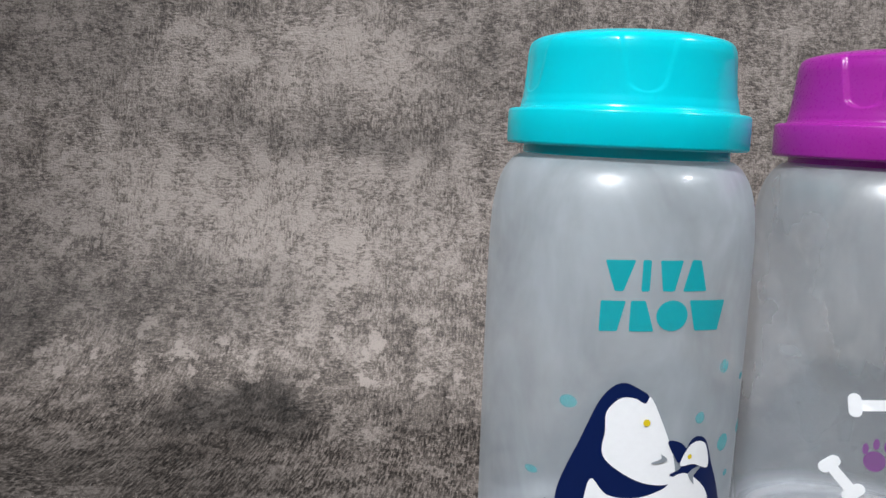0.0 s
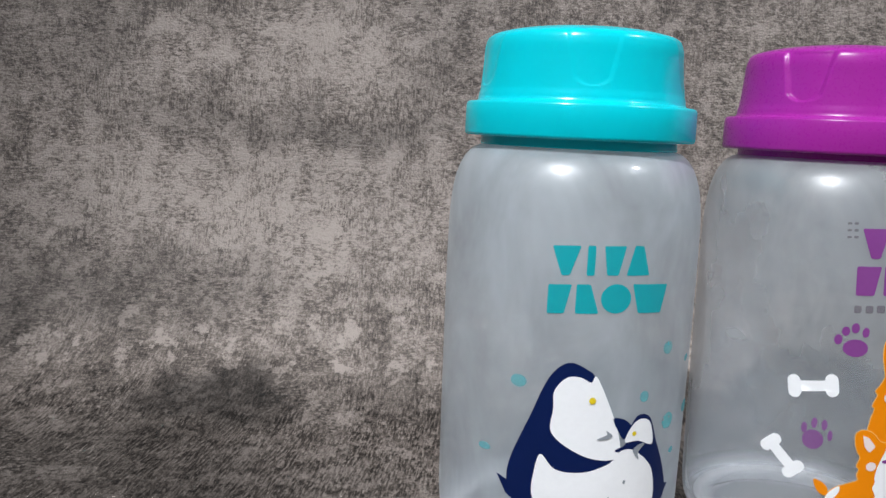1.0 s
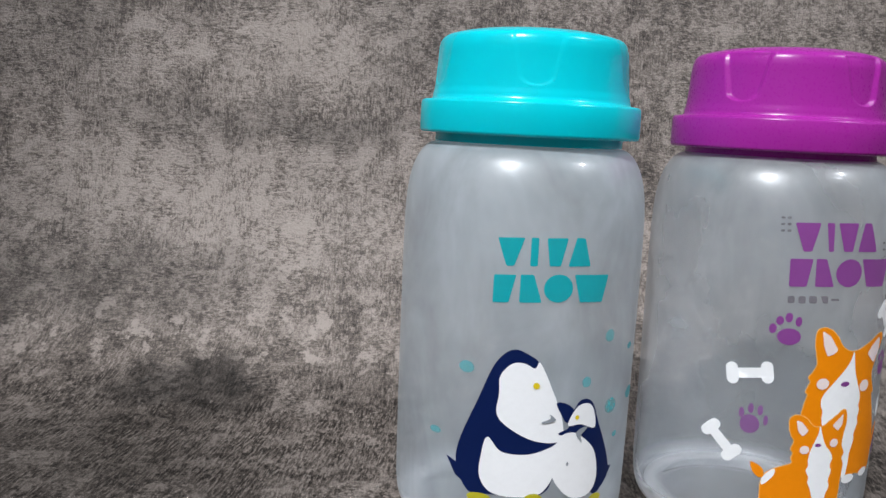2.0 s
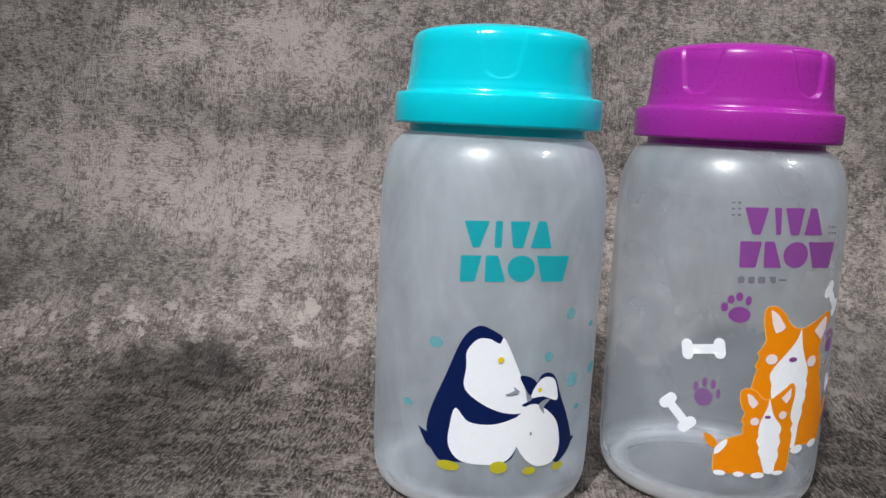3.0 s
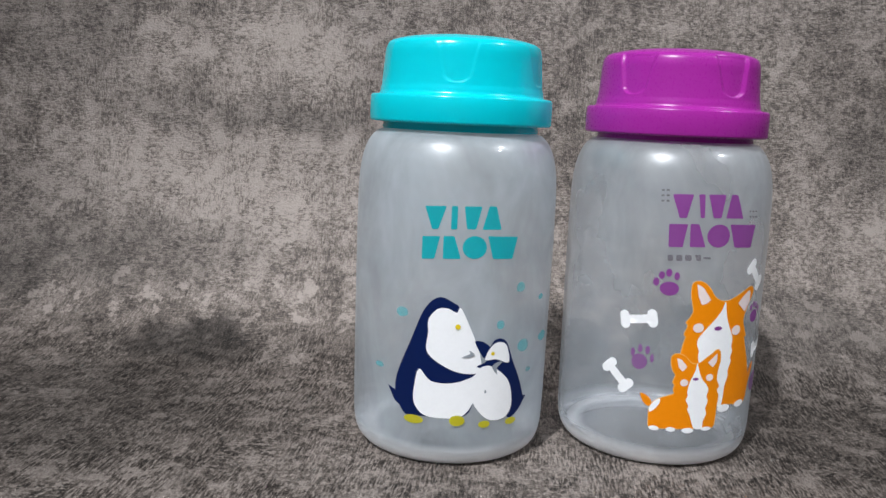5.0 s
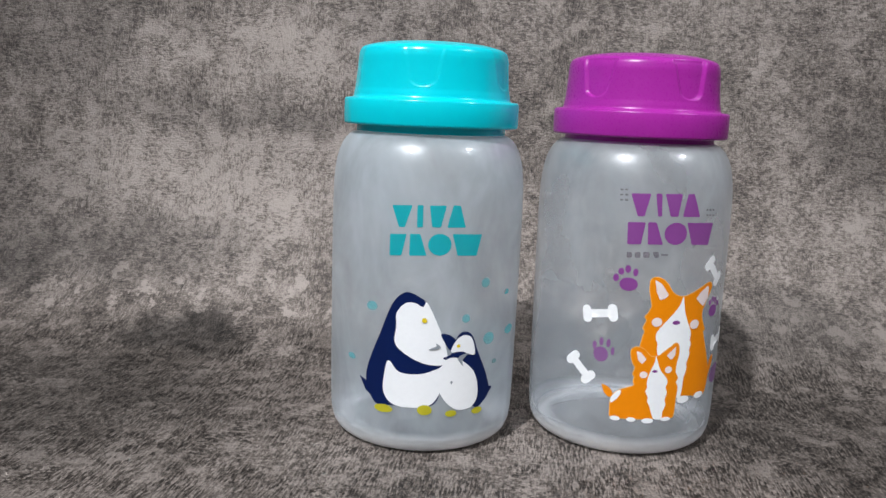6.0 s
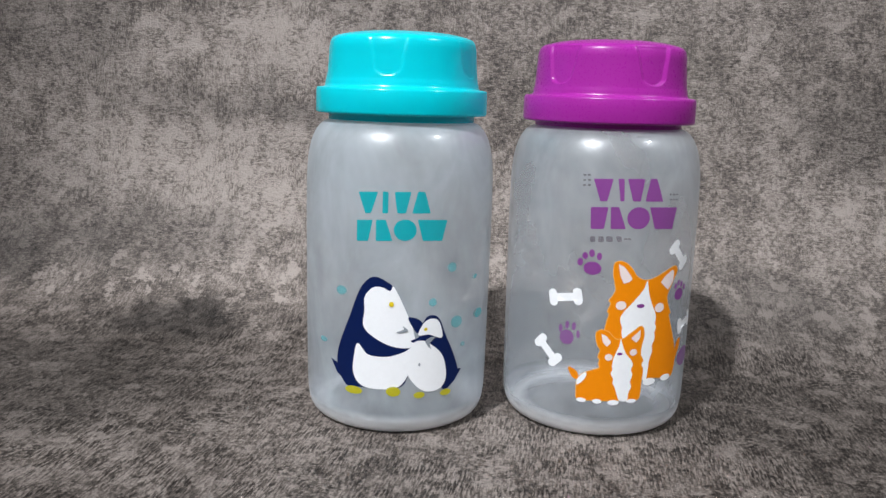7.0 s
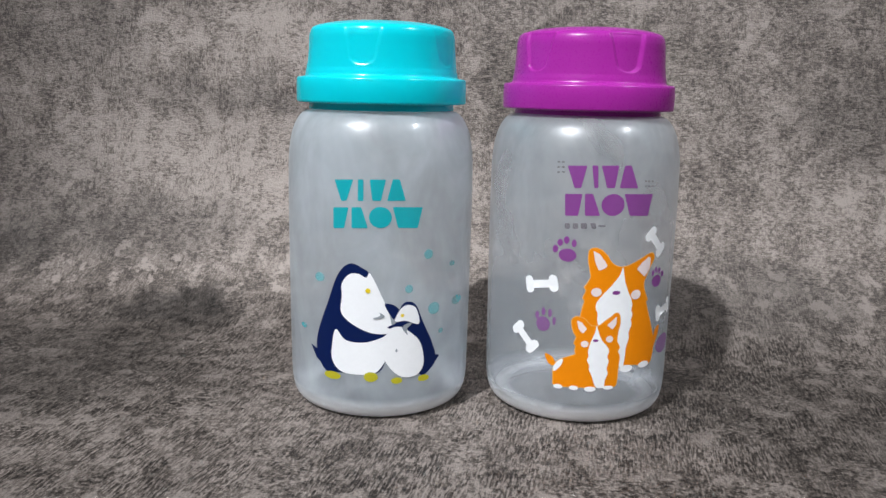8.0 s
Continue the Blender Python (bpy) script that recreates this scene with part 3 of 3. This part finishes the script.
    rear, front = [(2.9, 54.1), (1.5, 53.2), (1.4, 50.4), (1.9, 48.0), (2.3, 45.7), (1.5, 43.9), (0.7, 42.7), (1.2, 41.7), (0.4, 39.5), (0.9, 38.7), (0.4, 36.4), (-0.0, 33.7), (0.2, 29.7), (3.0, 23.9), (7.4, 19.6), (12.3, 19.3), (16.9, 18.9), (23.5, 18.1), (25.3, 21.0), (25.3, 25.1), (23.6, 29.8), (21.9, 33.8), (20.4, 37.7), (21.1, 38.1), (19.8, 40.6), (19.1, 43.2), (20.0, 45.6), (21.4, 48.2), (22.7, 50.5), (22.0, 51.8), (20.2, 51.8), (17.6, 50.7), (14.0, 49.2), (11.8, 48.6), (9.7, 48.9), (8.0, 50.0), (6.6, 52.0), (4.8, 53.6)], \
        [(-1.4, 33.8), (-2.3, 32.9), (-2.2, 30.9), (-1.6, 29.1), (-0.9, 27.8), (-1.4, 26.0), (-0.9, 25.1), (-1.1, 23.7), (-0.8, 22.7), (-2.4, 21.9), (-4.5, 21.0), (-6.2, 19.7), (-7.0, 17.6), (-7.0, 14.5), (-6.4, 12.5), (-1.9, 12.6), (2.9, 12.7), (7.1, 12.9), (11.1, 12.8), (11.9, 14.8), (12.0, 18.5), (12.2, 21.9), (11.5, 23.5), (12.0, 24.8), (11.1, 26.6), (11.2, 29.3), (11.7, 32.1), (11.4, 34.3), (10.4, 35.1), (8.9, 34.1), (6.8, 32.5), (5.4, 31.5), (3.6, 31.3), (2.5, 32.0), (1.3, 33.3), (-0.2, 33.9)]
    edging(EDGE_INK, -0.4, rear, 0.16)
    outline("printed_shape", ORANGE_INK, 0, rear)
    outline("printed_shape", ORANGE_INK, 0, [(24.8, 24.3), (25.3, 27.4), (26.7, 29.3), (27.9, 29.1), (27.5, 26.7), (26.1, 24.0), (25.1, 22.1)])
    outline("printed_shape", WHITE_INK, 1, [(11.5, 48.5), (10.7, 46.4), (9.3, 44.4), (7.4, 42.2), (5.5, 40.0), (4.3, 38.2), (4.2, 36.5), (4.8, 34.9), (4.8, 33.2), (5.6, 30.7), (8.6, 26.4), (10.7, 22.0), (12.3, 18.8), (13.5, 18.7), (14.0, 21.7), (14.1, 24.3), (14.9, 27.3), (14.7, 29.0), (15.5, 31.3), (15.2, 32.7), (15.6, 34.5), (15.1, 35.7), (15.3, 37.4), (14.8, 39.1), (13.8, 41.0), (12.6, 43.8), (12.0, 46.3)])
    outline("printed_shape", PINK_INK, 1, [(2.6, 53.4), (4.6, 52.3), (6.9, 49.1), (5.9, 48.1), (4.4, 47.6), (3.3, 50.0)], True)
    outline("printed_shape", PINK_INK, 1, [(20.3, 51.1), (21.1, 50.5), (21.0, 47.7), (19.1, 45.2), (16.0, 47.7), (17.7, 49.5)], True)
    spot("printed_shape", PINK_INK, 1.5, 4.1, 41.3, 1.5, 1.3)
    spot("printed_shape", PINK_INK, 1.5, 16.3, 40.2, 1.7, 1.4)
    spot("printed_shape", WHITE_INK, 1.5, 14.7, 18.0, 2.2, 1.1)
    spot("printed_shape", WHITE_INK, 1.5, 21.2, 18.4, 2.2, 1.0)
    spot("printed_shape", PURPLE_INK, 1.5, 9.9, 41.1, 1.2, 0.6)
    edging(EDGE_INK, 1.6, front, 0.16)
    outline("printed_shape", ORANGE_INK, 2, front)
    outline("printed_shape", WHITE_INK, 3, [(4.7, 31.5), (4.4, 29.5), (3.6, 27.4), (3.0, 25.6), (2.7, 23.4), (2.9, 22.2), (2.5, 21.0), (3.3, 19.3), (3.2, 18.1), (4.0, 16.6), (4.6, 14.8), (5.6, 12.8), (7.8, 12.7), (8.1, 14.9), (8.8, 17.0), (8.4, 18.5), (8.9, 20.6), (8.4, 22.1), (8.8, 23.8), (8.0, 25.4), (6.7, 26.8), (5.8, 28.5), (5.1, 30.5)])
    outline("printed_shape", PINK_INK, 3, [(-0.9, 32.8), (0.4, 32.4), (2.1, 30.4), (0.9, 29.0), (-0.3, 30.2)], True)
    outline("printed_shape", PINK_INK, 3, [(10.5, 34.2), (10.5, 31.7), (9.4, 30.2), (7.7, 31.6)], True)
    spot("printed_shape", PINK_INK, 3.5, 1.6, 25.9, 1.1, 1.0)
    spot("printed_shape", PINK_INK, 3.5, 8.7, 27.4, 1.1, 1.0)
    spot("printed_shape", PURPLE_INK, 3.5, 4.7, 27.0, 0.8, 0.4)
    outline("printed_shape", ORANGE_INK, 2, [(-9.7, 21.8), (-8.4, 21.7), (-7.0, 20.7), (-6.6, 19.3), (-7.4, 18.5), (-8.8, 19.5)])
    outline("printed_shape", WHITE_INK, 3, [(-4.5, 21.0), (-4.4, 19.8), (-5.4, 18.1), (-6.8, 16.9), (-7.0, 18.2), (-6.0, 19.9)])
    spot("printed_shape", WHITE_INK, 3, -5.4, 12.4, 1.4, 0.7)
    spot("printed_shape", WHITE_INK, 3, -0.9, 12.4, 1.3, 0.7)
    spot("printed_shape", WHITE_INK, 3, 3.8, 12.2, 1.7, 0.8)
    spot("printed_shape", WHITE_INK, 3, 9.2, 12.6, 1.6, 0.6)


BOTTLE_LABELS = ("cloudy plastic baby bottle with teal cap and navy-white printed shapes", "cloudy plastic baby bottle with purple cap and orange-white printed shapes")
first_body = bottle(0.0387, 0.1840, FROSTED, TEAL, "glossy teal", [-3 + 72 * k for k in range(5)], 0.2, 0.0, 1.0, BOTTLE_LABELS[0])
print_first(first_body)
second_body = bottle(0.1013, 0.1915, CLEARER, PURPLE, "glossy purple", [27 + 72 * k for k in range(5)], 0.85, 0.0006, 1.01, BOTTLE_LABELS[1])
print_second(second_body)
